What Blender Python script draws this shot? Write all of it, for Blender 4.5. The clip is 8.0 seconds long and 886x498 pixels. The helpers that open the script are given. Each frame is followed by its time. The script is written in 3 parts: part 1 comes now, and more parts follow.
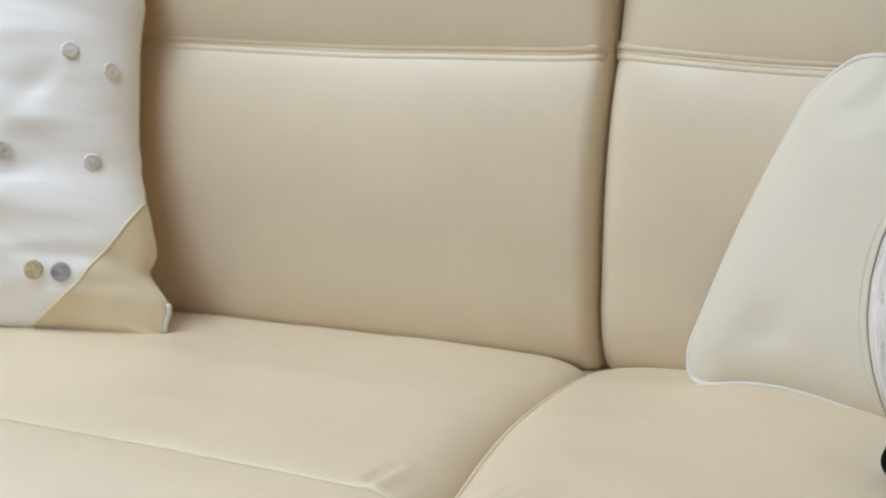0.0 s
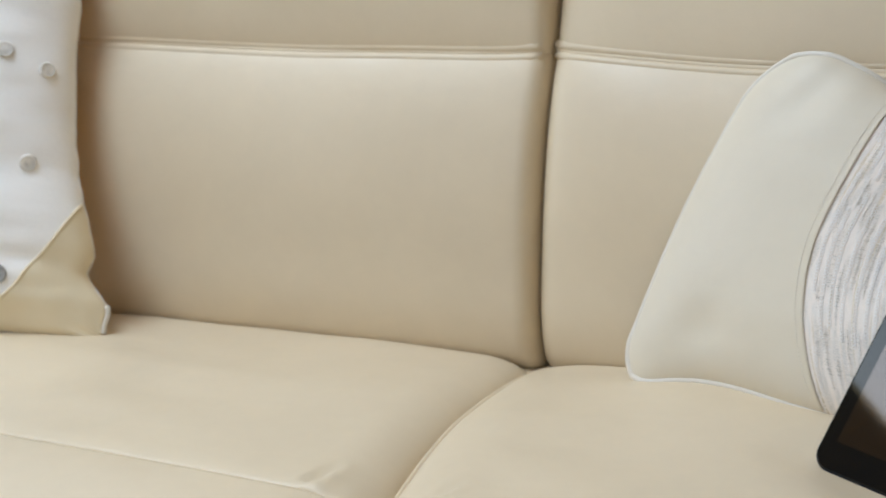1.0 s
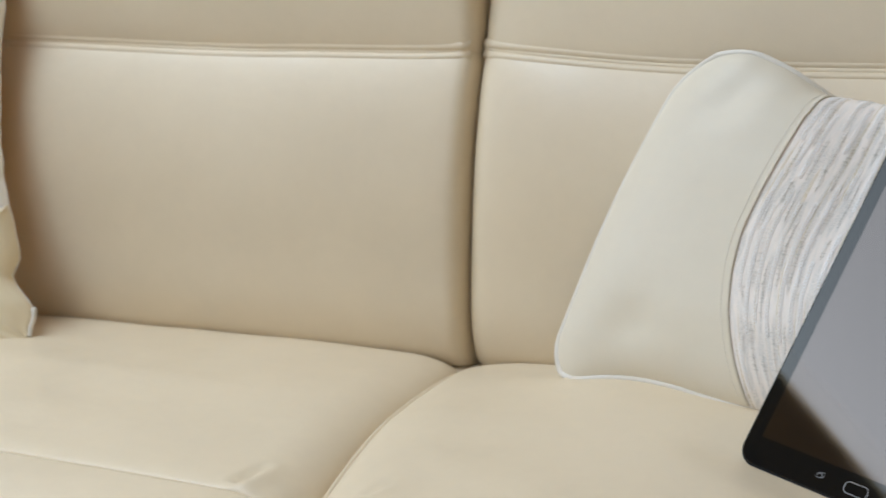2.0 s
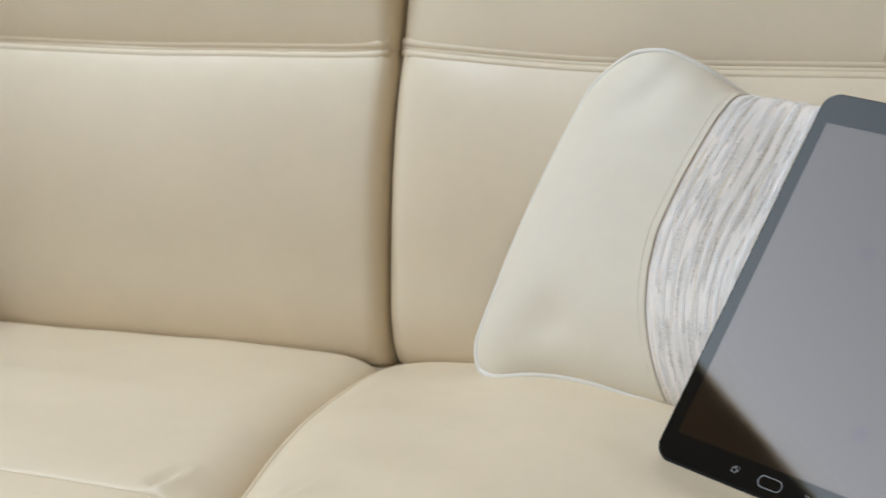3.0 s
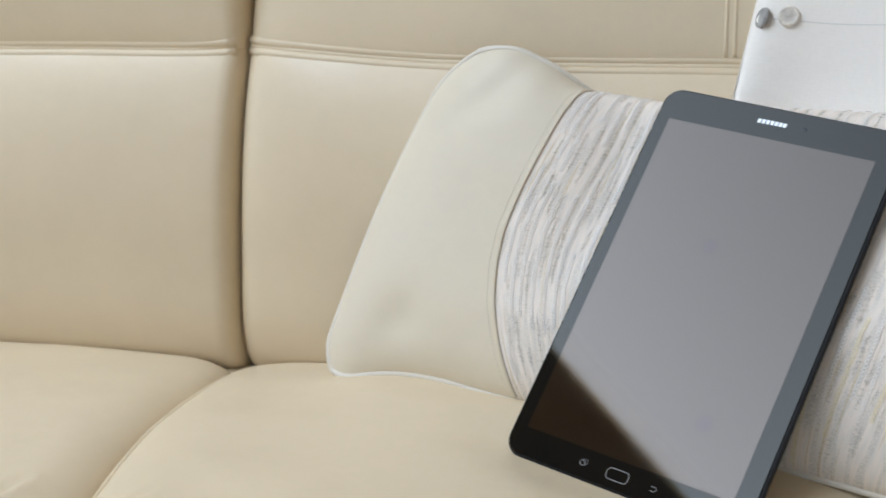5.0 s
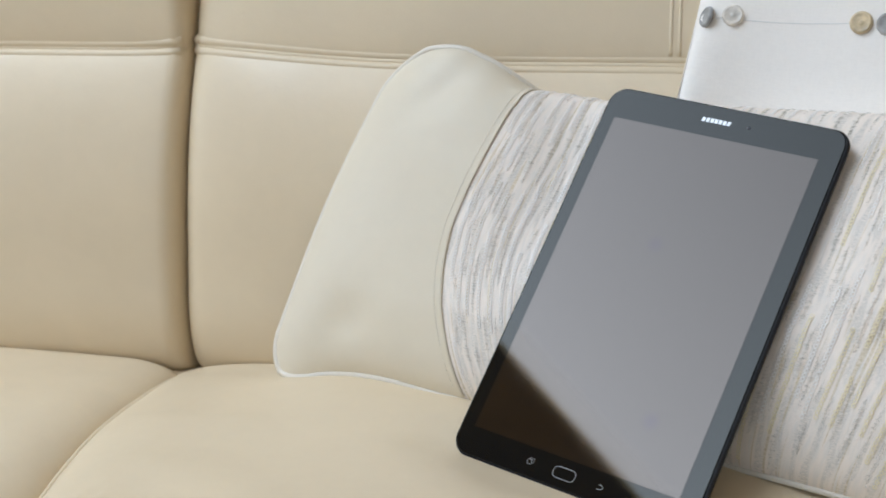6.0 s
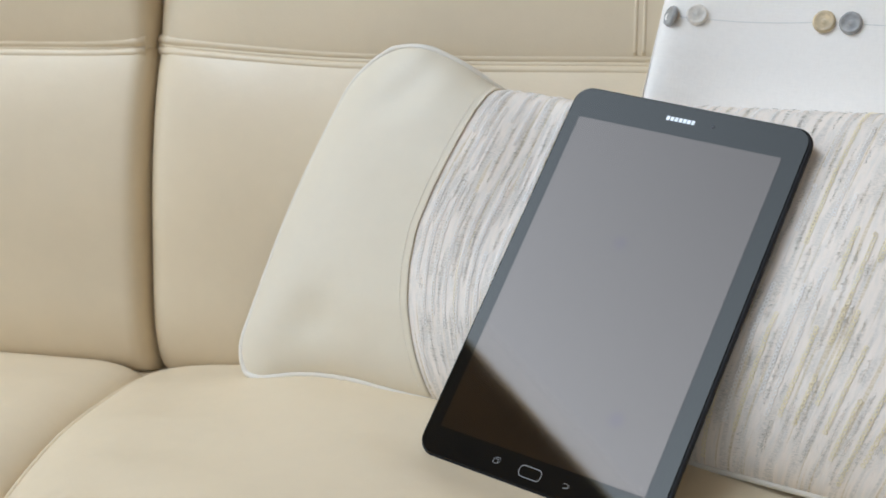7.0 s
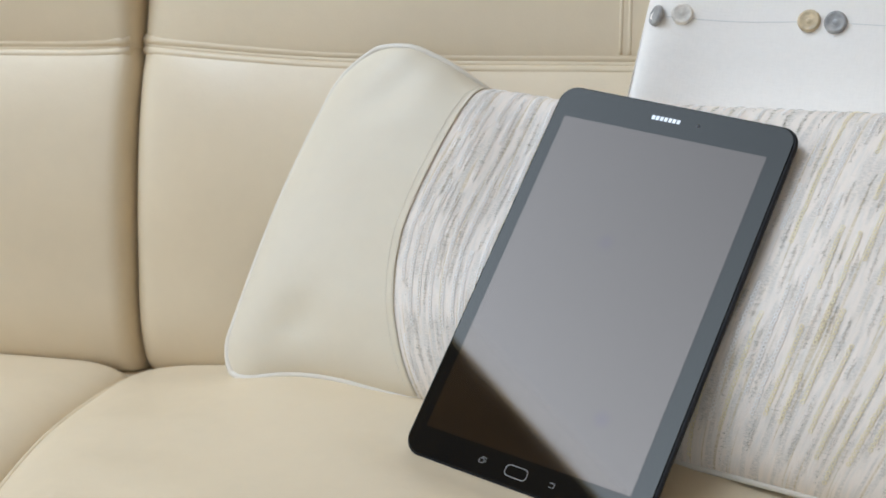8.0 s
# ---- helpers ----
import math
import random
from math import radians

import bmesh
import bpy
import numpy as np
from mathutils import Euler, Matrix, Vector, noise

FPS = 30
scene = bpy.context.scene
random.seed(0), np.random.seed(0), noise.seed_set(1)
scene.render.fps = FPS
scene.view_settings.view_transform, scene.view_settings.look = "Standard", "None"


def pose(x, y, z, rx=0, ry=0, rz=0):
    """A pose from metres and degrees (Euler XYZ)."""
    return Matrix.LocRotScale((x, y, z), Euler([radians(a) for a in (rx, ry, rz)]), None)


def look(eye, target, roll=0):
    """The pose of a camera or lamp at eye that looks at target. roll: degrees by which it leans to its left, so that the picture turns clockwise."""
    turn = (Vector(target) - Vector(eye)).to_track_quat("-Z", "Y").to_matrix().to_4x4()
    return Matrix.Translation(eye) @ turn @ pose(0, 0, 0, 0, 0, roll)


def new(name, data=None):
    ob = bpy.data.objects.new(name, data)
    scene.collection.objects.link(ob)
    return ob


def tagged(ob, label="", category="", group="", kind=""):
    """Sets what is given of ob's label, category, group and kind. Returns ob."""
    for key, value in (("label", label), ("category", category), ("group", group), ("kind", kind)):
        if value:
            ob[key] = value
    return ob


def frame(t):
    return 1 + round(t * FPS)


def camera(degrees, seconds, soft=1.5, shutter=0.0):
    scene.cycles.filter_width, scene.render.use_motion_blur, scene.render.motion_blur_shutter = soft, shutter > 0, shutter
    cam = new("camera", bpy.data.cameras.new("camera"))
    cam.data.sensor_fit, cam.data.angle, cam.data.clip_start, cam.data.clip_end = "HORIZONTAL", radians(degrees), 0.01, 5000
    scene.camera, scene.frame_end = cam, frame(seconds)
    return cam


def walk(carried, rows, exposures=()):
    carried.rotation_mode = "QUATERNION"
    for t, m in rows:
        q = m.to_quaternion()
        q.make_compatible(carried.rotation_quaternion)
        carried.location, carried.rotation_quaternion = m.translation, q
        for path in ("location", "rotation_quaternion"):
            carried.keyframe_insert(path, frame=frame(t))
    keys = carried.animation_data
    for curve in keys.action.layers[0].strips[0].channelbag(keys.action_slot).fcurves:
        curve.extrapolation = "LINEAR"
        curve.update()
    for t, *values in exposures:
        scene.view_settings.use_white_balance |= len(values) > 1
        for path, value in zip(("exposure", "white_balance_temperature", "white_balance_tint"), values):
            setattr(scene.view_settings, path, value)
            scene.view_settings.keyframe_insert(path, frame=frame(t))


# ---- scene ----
cam = camera(33.57, 8.0, soft=1.6, shutter=0.6)
cam.data.dof.use_dof, cam.data.dof.focus_distance, cam.data.dof.aperture_fstop = True, 0.90, 10.0
# seconds, eye x y z, rotation x y z in degrees
ROWS = [
    (0.0, 0.1552, -0.8420, 0.7197, 80.417, 0.085, 28.014),
    (0.5, 0.1569, -0.8408, 0.7193, 80.420, 0.105, 27.178),
    (1.0, 0.1596, -0.8389, 0.7187, 80.428, 0.095, 25.924),
    (1.5, 0.1621, -0.8373, 0.7182, 80.430, 0.066, 24.741),
    (3.0, 0.1711, -0.8312, 0.7164, 80.438, -0.060, 20.691),
    (3.5, 0.1742, -0.8291, 0.7157, 80.452, -0.085, 19.298),
    (4.0, 0.1773, -0.8270, 0.7151, 80.463, -0.085, 17.968),
    (4.5, 0.1799, -0.8253, 0.7145, 80.474, -0.065, 16.679),
    (6.0, 0.1862, -0.8210, 0.7132, 80.495, -0.055, 13.689),
    (6.5, 0.1875, -0.8201, 0.7129, 80.499, -0.050, 13.002),
    (7.0, 0.1886, -0.8194, 0.7127, 80.502, -0.030, 12.488),
    (7.5, 0.1893, -0.8189, 0.7125, 80.505, -0.010, 12.158),
    (8.0, 0.1897, -0.8186, 0.7124, 80.500, 0.000, 12.000),
]
walk(cam, [(t, pose(x, y, z, rx, ry, rz)) for t, x, y, z, rx, ry, rz in ROWS], exposures=[(0.0, 0.03), (3.0, 0.06), (8.0, 0.12)])

# ---- light: overcast daylight through a roof light, plus two added unseen fill lamps ----
world = bpy.data.worlds.new("sky")
scene.world = world
world.use_nodes = True
wn = world.node_tree.nodes
sky = wn.new("ShaderNodeTexSky")
sky.sky_type, sky.sun_disc, sky.sun_elevation, sky.sun_rotation = "NISHITA", False, radians(40), radians(-80)
world.node_tree.links.new(sky.outputs[0], wn["Background"].inputs[0])
wn["Background"].inputs[1].default_value = 0.1

ROOM_X0, ROOM_X1, ROOM_Y0, ROOM_Y1, ROOM_Z = -2.6, 2.6, -3.4, 0.62, 2.5
# fill lamp added in an opening of the unseen wall that the sofa faces
FILL_X0, FILL_X1, FILL_Z0, FILL_Z1 = -1.7, 1.8, 0.55, 2.15
fill_lamp = bpy.data.lights.new("front_fill", "AREA")
fill_lamp.shape, fill_lamp.size, fill_lamp.size_y, fill_lamp.energy, fill_lamp.color = "RECTANGLE", FILL_X1 - FILL_X0, FILL_Z1 - FILL_Z0, 11, (0.735, 0.882, 1.06)
wl = new("front_fill", fill_lamp)
wl.matrix_world = look(((FILL_X0 + FILL_X1) / 2, ROOM_Y0 - 0.05, (FILL_Z0 + FILL_Z1) / 2), ((FILL_X0 + FILL_X1) / 2, 0, (FILL_Z0 + FILL_Z1) / 2))
# a second lamp, added unseen in the side wall for light from the left
SIDE_Y0, SIDE_Y1, SIDE_Z0, SIDE_Z1 = -1.6, 0.05, 0.75, 1.95
side_lamp = bpy.data.lights.new("side_fill", "AREA")
side_lamp.shape, side_lamp.size, side_lamp.size_y, side_lamp.energy, side_lamp.color = "RECTANGLE", SIDE_Y1 - SIDE_Y0, SIDE_Z1 - SIDE_Z0, 13, (0.735, 0.882, 1.06)
sl = new("side_fill", side_lamp)
sl.matrix_world = look((ROOM_X0 - 0.05, (SIDE_Y0 + SIDE_Y1) / 2, (SIDE_Z0 + SIDE_Z1) / 2), (0, (SIDE_Y0 + SIDE_Y1) / 2, (SIDE_Z0 + SIDE_Z1) / 2))
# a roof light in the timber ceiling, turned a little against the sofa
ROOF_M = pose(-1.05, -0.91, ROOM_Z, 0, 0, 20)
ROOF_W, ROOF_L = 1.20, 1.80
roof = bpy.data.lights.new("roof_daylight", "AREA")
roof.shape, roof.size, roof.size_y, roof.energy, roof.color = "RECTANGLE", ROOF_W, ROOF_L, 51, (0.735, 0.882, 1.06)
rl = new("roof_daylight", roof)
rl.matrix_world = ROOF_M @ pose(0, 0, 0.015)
# lamp strength graded across its width, to shade its reflection in the tablet's screen
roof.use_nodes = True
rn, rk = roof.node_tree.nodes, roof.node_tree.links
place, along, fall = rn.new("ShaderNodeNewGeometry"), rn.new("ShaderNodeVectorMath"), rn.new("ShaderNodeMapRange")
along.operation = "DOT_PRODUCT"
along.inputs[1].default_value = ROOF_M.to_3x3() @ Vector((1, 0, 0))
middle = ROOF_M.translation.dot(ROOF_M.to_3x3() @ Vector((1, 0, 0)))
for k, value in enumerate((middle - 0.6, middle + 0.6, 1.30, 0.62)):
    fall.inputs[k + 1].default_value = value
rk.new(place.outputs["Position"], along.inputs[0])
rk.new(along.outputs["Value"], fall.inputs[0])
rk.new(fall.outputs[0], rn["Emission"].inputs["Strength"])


# ---- materials ----
def material(name, base, rough=0.5, metal=0.0, spec=0.5):
    m = bpy.data.materials.new(name)
    m.use_nodes = True
    b = m.node_tree.nodes["Principled BSDF"]
    b.inputs["Base Color"].default_value = (*base, 1)
    b.inputs["Roughness"].default_value = rough
    b.inputs["Metallic"].default_value = metal
    b.inputs["Specular IOR Level"].default_value = spec
    return m, m.node_tree.nodes, m.node_tree.links, b


def coords(nodes, links, scale, uv=False):
    c = nodes.new("ShaderNodeTexCoord")
    mp = nodes.new("ShaderNodeMapping")
    mp.inputs["Scale"].default_value = scale
    links.new(c.outputs["UV" if uv else "Object"], mp.inputs[0])
    return mp.outputs[0]


def noise_tex(nodes, links, vec, scale, detail=3.0, rough=0.55):
    n = nodes.new("ShaderNodeTexNoise")
    n.inputs["Scale"].default_value, n.inputs["Detail"].default_value, n.inputs["Roughness"].default_value = scale, detail, rough
    links.new(vec, n.inputs["Vector"])
    return n.outputs[0]


def ramp(nodes, links, fac, stops):
    r = nodes.new("ShaderNodeValToRGB")
    e = r.color_ramp.elements
    while len(e) < len(stops):
        e.new(0.5)
    for el, (p, col) in zip(e, stops):
        el.position, el.color = p, (*col, 1)
    links.new(fac, r.inputs[0])
    return r.outputs[0]


def mix(nodes, links, fac, a, b, mode="MIX"):
    m = nodes.new("ShaderNodeMix")
    m.data_type, m.blend_type = "RGBA", mode
    for sock, v in ((m.inputs[0], fac), (m.inputs[6], a), (m.inputs[7], b)):
        if isinstance(v, (int, float)):
            sock.default_value = v
        elif isinstance(v, tuple):
            sock.default_value = (*v, 1)
        else:
            links.new(v, sock)
    return m.outputs[2]


def bump(nodes, links, bsdf, height, strength, dist, chain=None):
    b = nodes.new("ShaderNodeBump")
    b.inputs["Strength"].default_value, b.inputs["Distance"].default_value = strength, dist
    links.new(height, b.inputs["Height"])
    if chain is not None:
        links.new(chain, b.inputs["Normal"])
    links.new(b.outputs[0], bsdf.inputs["Normal"])
    return b.outputs[0]


def leather(name, base, rough=0.42, wrinkle=0.35, spec=0.6):
    m, n, l, b = material(name, base, rough, spec=spec)
    v = coords(n, l, (1, 1, 1))
    big = noise_tex(n, l, v, 5.0, 4)
    dark = tuple(c * 0.93 for c in base)
    lite = tuple(min(1, c * 1.04) for c in base)
    fine = noise_tex(n, l, v, 90.0, 3)
    col = ramp(n, l, big, [(0.3, dark), (0.7, lite)])
    col = mix(n, l, 0.06, col, ramp(n, l, fine, [(0.35, tuple(c * 0.82 for c in base)), (0.65, lite)]))
    l.new(col, b.inputs["Base Color"])
    l.new(ramp(n, l, noise_tex(n, l, v, 14.0, 3), [(0.3, (rough - 0.06,) * 3), (0.7, (rough + 0.08,) * 3)]), b.inputs["Roughness"])
    soft = bump(n, l, b, noise_tex(n, l, v, 16.0, 3), wrinkle, 0.004)
    vo = n.new("ShaderNodeTexVoronoi")
    vo.inputs["Scale"].default_value = 700
    l.new(v, vo.inputs["Vector"])
    bump(n, l, b, vo.outputs["Distance"], 0.06, 0.0006, soft)
    return m


SOFA_LEATHER = leather("cream_leather", (0.768, 0.634, 0.449), 0.44, 0.25, 0.6)
PILLOW_LEATHER = leather("pale_leather", (0.785, 0.70, 0.56), 0.48, 0.22, 0.4)
TAN_LEATHER = leather("tan_leather", (0.80, 0.67, 0.46), 0.45, 0.4, 0.4)
PIPING = leather("white_piping", (0.80, 0.735, 0.64), 0.4, 0.1, 0.45)
# for an unseen pillow back, coloured to throw orange bounce into the sofa corner
OCHRE_BOUNCE = leather("ochre_bounce", (0.80, 0.45, 0.14), 0.5, 0.3, 0.3)
THREAD = material("pale_thread", (0.80, 0.78, 0.74), 0.8)[0]
STITCH = material("leather_thread", (0.86, 0.80, 0.70), 0.8)[0]
BROWN_CORD = material("brown_thread", (0.69, 0.61, 0.49), 0.8)[0]


def linen(name, base):
    m, n, l, b = material(name, base, 0.9, spec=0.2)
    v = coords(n, l, (1, 1, 1), uv=True)
    wv = noise_tex(n, l, coords(n, l, (900, 160, 1), uv=True), 1.0, 2)
    wh = noise_tex(n, l, coords(n, l, (160, 900, 1), uv=True), 1.0, 2)
    weave = mix(n, l, 0.5, wv, wh)
    slub = ramp(n, l, weave, [(0.35, tuple(c * 0.93 for c in base)), (0.6, base)])
    l.new(mix(n, l, noise_tex(n, l, v, 9.0, 3), slub, tuple(c * 0.97 for c in base)), b.inputs["Base Color"])
    folds = bump(n, l, b, noise_tex(n, l, coords(n, l, (8, 26, 1), uv=True), 1.0, 2), 0.5, 0.005)
    bump(n, l, b, weave, 0.35, 0.0006, folds)
    b.inputs["Sheen Weight"].default_value = 0.45
    return m


WHITE_LINEN = linen("white_linen", (0.99, 0.94, 0.885))


def woven():
    """White woven cloth with grey and tan yarn dashes that run with v; UV in metres."""
    m, n, l, b = material("woven_yarn", (0.8, 0.78, 0.74), 0.75, spec=0.3)
    white = (0.955, 0.857, 0.77)
    col = mix(n, l, ramp(n, l, noise_tex(n, l, coords(n, l, (420, 60, 1), uv=True), 1.0, 2), [(0.45, (0, 0, 0)), (0.70, (1, 1, 1))]), white, (0.86, 0.80, 0.735))
    # the ground shows greyer in long patches where the metal yarn runs beneath
    dash = noise_tex(n, l, coords(n, l, (210, 24, 1), uv=True), 1.0, 1, 0.4)
    hatch = noise_tex(n, l, coords(n, l, (420, 1500, 1), uv=True), 1.0, 2, 0.7)
    grey = mix(n, l, 1.0, ramp(n, l, dash, [(0.50, (0, 0, 0)), (0.58, (1, 1, 1))]), ramp(n, l, hatch, [(0.36, (0, 0, 0)), (0.62, (1, 1, 1))]), "MULTIPLY")
    col = mix(n, l, grey, col, (0.71, 0.66, 0.60))
    # thin tan threads
    tan = noise_tex(n, l, coords(n, l, (420, 9, 1), uv=True), 1.0, 1, 0.4)
    tanf = mix(n, l, 1.0, ramp(n, l, tan, [(0.61, (0, 0, 0)), (0.66, (1, 1, 1))]), ramp(n, l, hatch, [(0.3, (0, 0, 0)), (0.7, (1, 1, 1))]), "MULTIPLY")
    col = mix(n, l, tanf, col, (0.66, 0.54, 0.34))
    l.new(col, b.inputs["Base Color"])
    rib = n.new("ShaderNodeTexWave")
    rib.wave_type, rib.bands_direction, rib.wave_profile = "BANDS", "X", "SIN"
    rib.inputs["Scale"].default_value, rib.inputs["Distortion"].default_value, rib.inputs["Detail"].default_value, rib.inputs["Detail Scale"].default_value = 48, 1.6, 2, 0.6
    l.new(coords(n, l, (1, 0.15, 1), uv=True), rib.inputs["Vector"])
    c1 = bump(n, l, b, rib.outputs["Fac"], 0.05, 0.0012)
    c2 = bump(n, l, b, noise_tex(n, l, coords(n, l, (420, 22, 1), uv=True), 1.0, 2), 0.3, 0.001, c1)
    bump(n, l, b, hatch, 0.45, 0.0005, c2)
    return m


WOVEN = woven()
SEQUIN_SILVER = material("pearl_sequin", (0.98, 0.94, 0.90), 0.35, 0.0, 0.5)[0]
SEQUIN_GOLD = material("gold_sequin", (0.94, 0.83, 0.57), 0.35, 0.0, 0.6)[0]
TINSEL = material("white_tinsel", (0.95, 0.90, 0.84), 0.3, 0.0, 0.8)[0]
METAL_YARN = material("metal_yarn", (0.60, 0.56, 0.49), 0.4, 0.1)[0]


def shell(name, base):
    m, n, l, b = material(name, base, 0.35, spec=0.5)
    v = coords(n, l, (1, 1, 1))
    l.new(ramp(n, l, noise_tex(n, l, v, 120.0, 3), [(0.3, tuple(c * 0.65 for c in base)), (0.7, tuple(min(1, c * 1.2) for c in base))]), b.inputs["Base Color"])
    bump(n, l, b, noise_tex(n, l, v, 300.0, 2), 0.3, 0.0005)
    return m


BUTTON_GREY = shell("grey_button", (0.40, 0.39, 0.38))
BUTTON_TAN = shell("tan_button", (0.66, 0.52, 0.33))
BUTTON_PEARL = shell("pearl_button", (0.80, 0.74, 0.66))

BLACK_BODY = material("black_plastic", (0.010, 0.010, 0.012), 0.5, 0.0, 0.25)[0]


def glass_front(name, base, rough, ior, tint):
    m, n, l, b = material(name, base, rough, spec=0.5)
    b.inputs["IOR"].default_value = ior
    b.inputs["Specular Tint"].default_value = (*tint, 1)
    v = coords(n, l, (1, 1, 1))
    l.new(ramp(n, l, noise_tex(n, l, v, 22.0, 3), [(0.35, (rough,) * 3), (0.75, (rough + 0.015,) * 3)]), b.inputs["Roughness"])
    return m


BEZEL = glass_front("bezel_glass", (0.004, 0.005, 0.006), 0.02, 1.305, (1, 0.965, 0.885))
SCREEN = glass_front("screen_glass", (0.008, 0.006, 0.005), 0.03, 1.50, (1.0, 0.85, 0.745))
# two finger marks on the screen
sn, sk = SCREEN.node_tree.nodes, SCREEN.node_tree.links
sb = sn["Principled BSDF"]
marks = None
for spot, size in (((0.113, 0.0, 0.055), 0.0065), ((0.0715, 0.0, 0.159), 0.0060)):
    c, d, k = sn.new("ShaderNodeTexCoord"), sn.new("ShaderNodeVectorMath"), sn.new("ShaderNodeMapRange")
    d.operation, d.inputs[1].default_value = "DISTANCE", spot
    for i, value in enumerate((size * 0.3, size, 1.0, 0.0)):
        k.inputs[i + 1].default_value = value
    sk.new(c.outputs["Object"], d.inputs[0])
    sk.new(d.outputs["Value"], k.inputs[0])
    if marks is None:
        marks = k.outputs[0]
    else:
        both = sn.new("ShaderNodeMath")
        both.operation = "ADD"
        sk.new(marks, both.inputs[0])
        sk.new(k.outputs[0], both.inputs[1])
        marks = both.outputs[0]
sk.new(mix(sn, sk, marks, tuple(sb.inputs["Specular Tint"].default_value)[:3], (0.92, 0.775, 0.755)), sb.inputs["Specular Tint"])
ICON = material("icon_print", (0.42, 0.42, 0.42), 0.4)[0]
EMBLEM = material("silver_print", (0.5, 0.5, 0.5), 0.3, 0.3)[0]
LENS = material("lens_glass", (0.10, 0.11, 0.13), 0.1)[0]


def plain(name, base, rough, amount=0.05, scale=3.0):
    m, n, l, b = material(name, base, rough, spec=0.3)
    v = coords(n, l, (1, 1, 1))
    l.new(ramp(n, l, noise_tex(n, l, v, scale, 4), [(0.3, tuple(c * (1 - amount) for c in base)), (0.7, base)]), b.inputs["Base Color"])
    bump(n, l, b, noise_tex(n, l, v, 200.0, 3), 0.1, 0.001)
    return m


WALL = plain("wall_paint", (0.74, 0.71, 0.65), 0.8)
FLOOR = plain("brown_floor", (0.28, 0.18, 0.10), 0.5, 0.3, 8.0)
WOOD = plain("brown_wood", (0.90, 0.64, 0.29), 0.5, 0.35, 6.0)


# ---- mesh helpers ----
def part(name, bm, mat, parent=None, label="", smooth=True):
    me = bpy.data.meshes.new(name)
    bm.to_mesh(me)
    bm.free()
    if smooth:
        for p in me.polygons:
            p.use_smooth = True
    me.materials.append(mat)
    ob = new(name, me)
    if parent is not None:
        ob.parent = parent
    if label:
        ob["label"] = label
    return ob


def thing(name, label, category, m=None, group="", kind=""):
    ob = new(name)
    ob.empty_display_size = 0.05
    if m is not None:
        ob.matrix_world = m
    return tagged(ob, label, category, group, kind)


def sheet(us, vs, fn, uv=None, closed_u=False):
    """A bmesh grid over us x vs of fn(u, v), with UVs from uv(u, v)."""
    bm = bmesh.new()
    rows = [[bm.verts.new(fn(u, v)) for v in vs] for u in us]
    lay = bm.loops.layers.uv.new("UVMap")
    n = len(us)
    for i in range(n if closed_u else n - 1):
        for j in range(len(vs) - 1):
            k = (i + 1) % n
            f = bm.faces.new((rows[i][j], rows[k][j], rows[k][j + 1], rows[i][j + 1]))
            if uv:
                for lp, (a, c) in zip(f.loops, ((i, j), (k, j), (k, j + 1), (i, j + 1))):
                    lp[lay].uv = uv(us[a], vs[c])
    return bm


def tube(points, r, segs=8, closed=False, flat=1.0):
    """A round cord along points."""
    bm = bmesh.new()
    pts = [Vector(p) for p in points]
    n = len(pts)
    rings = []
    up = Vector((0.13, 0.21, 0.97))
    for i, p in enumerate(pts):
        a, b = (pts[i - 1], pts[(i + 1) % n]) if closed else (pts[max(0, i - 1)], pts[min(n - 1, i + 1)])
        d = (b - a).normalized()
        s = d.cross(up).normalized()
        if s.length < 0.5:
            s = d.orthogonal().normalized()
        w = s.cross(d).normalized()
        rings.append([bm.verts.new(p + r * (math.cos(q) * s * flat + math.sin(q) * w)) for q in (2 * math.pi * k / segs for k in range(segs))])
    for i in range(n if closed else n - 1):
        A, B = rings[i], rings[(i + 1) % n]
        for k in range(segs):
            bm.faces.new((A[k], A[(k + 1) % segs], B[(k + 1) % segs], B[k]))
    if not closed:
        bm.faces.new(rings[0][::-1])
        bm.faces.new(rings[-1])
    return bm


def box(x0, x1, y0, y1, z0, z1, bevel=0.0):
    bm = bmesh.new()
    bmesh.ops.create_cube(bm, size=1, matrix=Matrix.LocRotScale(((x0 + x1) / 2, (y0 + y1) / 2, (z0 + z1) / 2), None, (x1 - x0, y1 - y0, z1 - z0)))
    if bevel:
        bmesh.ops.bevel(bm, geom=bm.edges[:], offset=bevel, segments=3, profile=0.6, affect="EDGES")
    return bm


def clustered(a, b, n, power=1.6):
    """n + 1 values from a to b, closer together at both ends."""
    out = []
    for i in range(n + 1):
        s = 2 * i / n - 1
        s = math.copysign(1 - (1 - abs(s)) ** power, s)
        out.append(a + (b - a) * (s + 1) / 2)
    return out


def edge_drop(e, w, d):
    """How far a padded surface falls away at the distance e from its edge: an elliptic roll w wide and d deep."""
    if e >= w:
        return 0.0
    return d * (1 - math.sqrt(max(0.0, 1 - (1 - max(e, 0) / w) ** 2)))


# ---- the room ----
def structure(name, bm, mat, label):
    return tagged(part(name, bm, mat, None, "", False), label, name.split("_")[0], kind="structure")


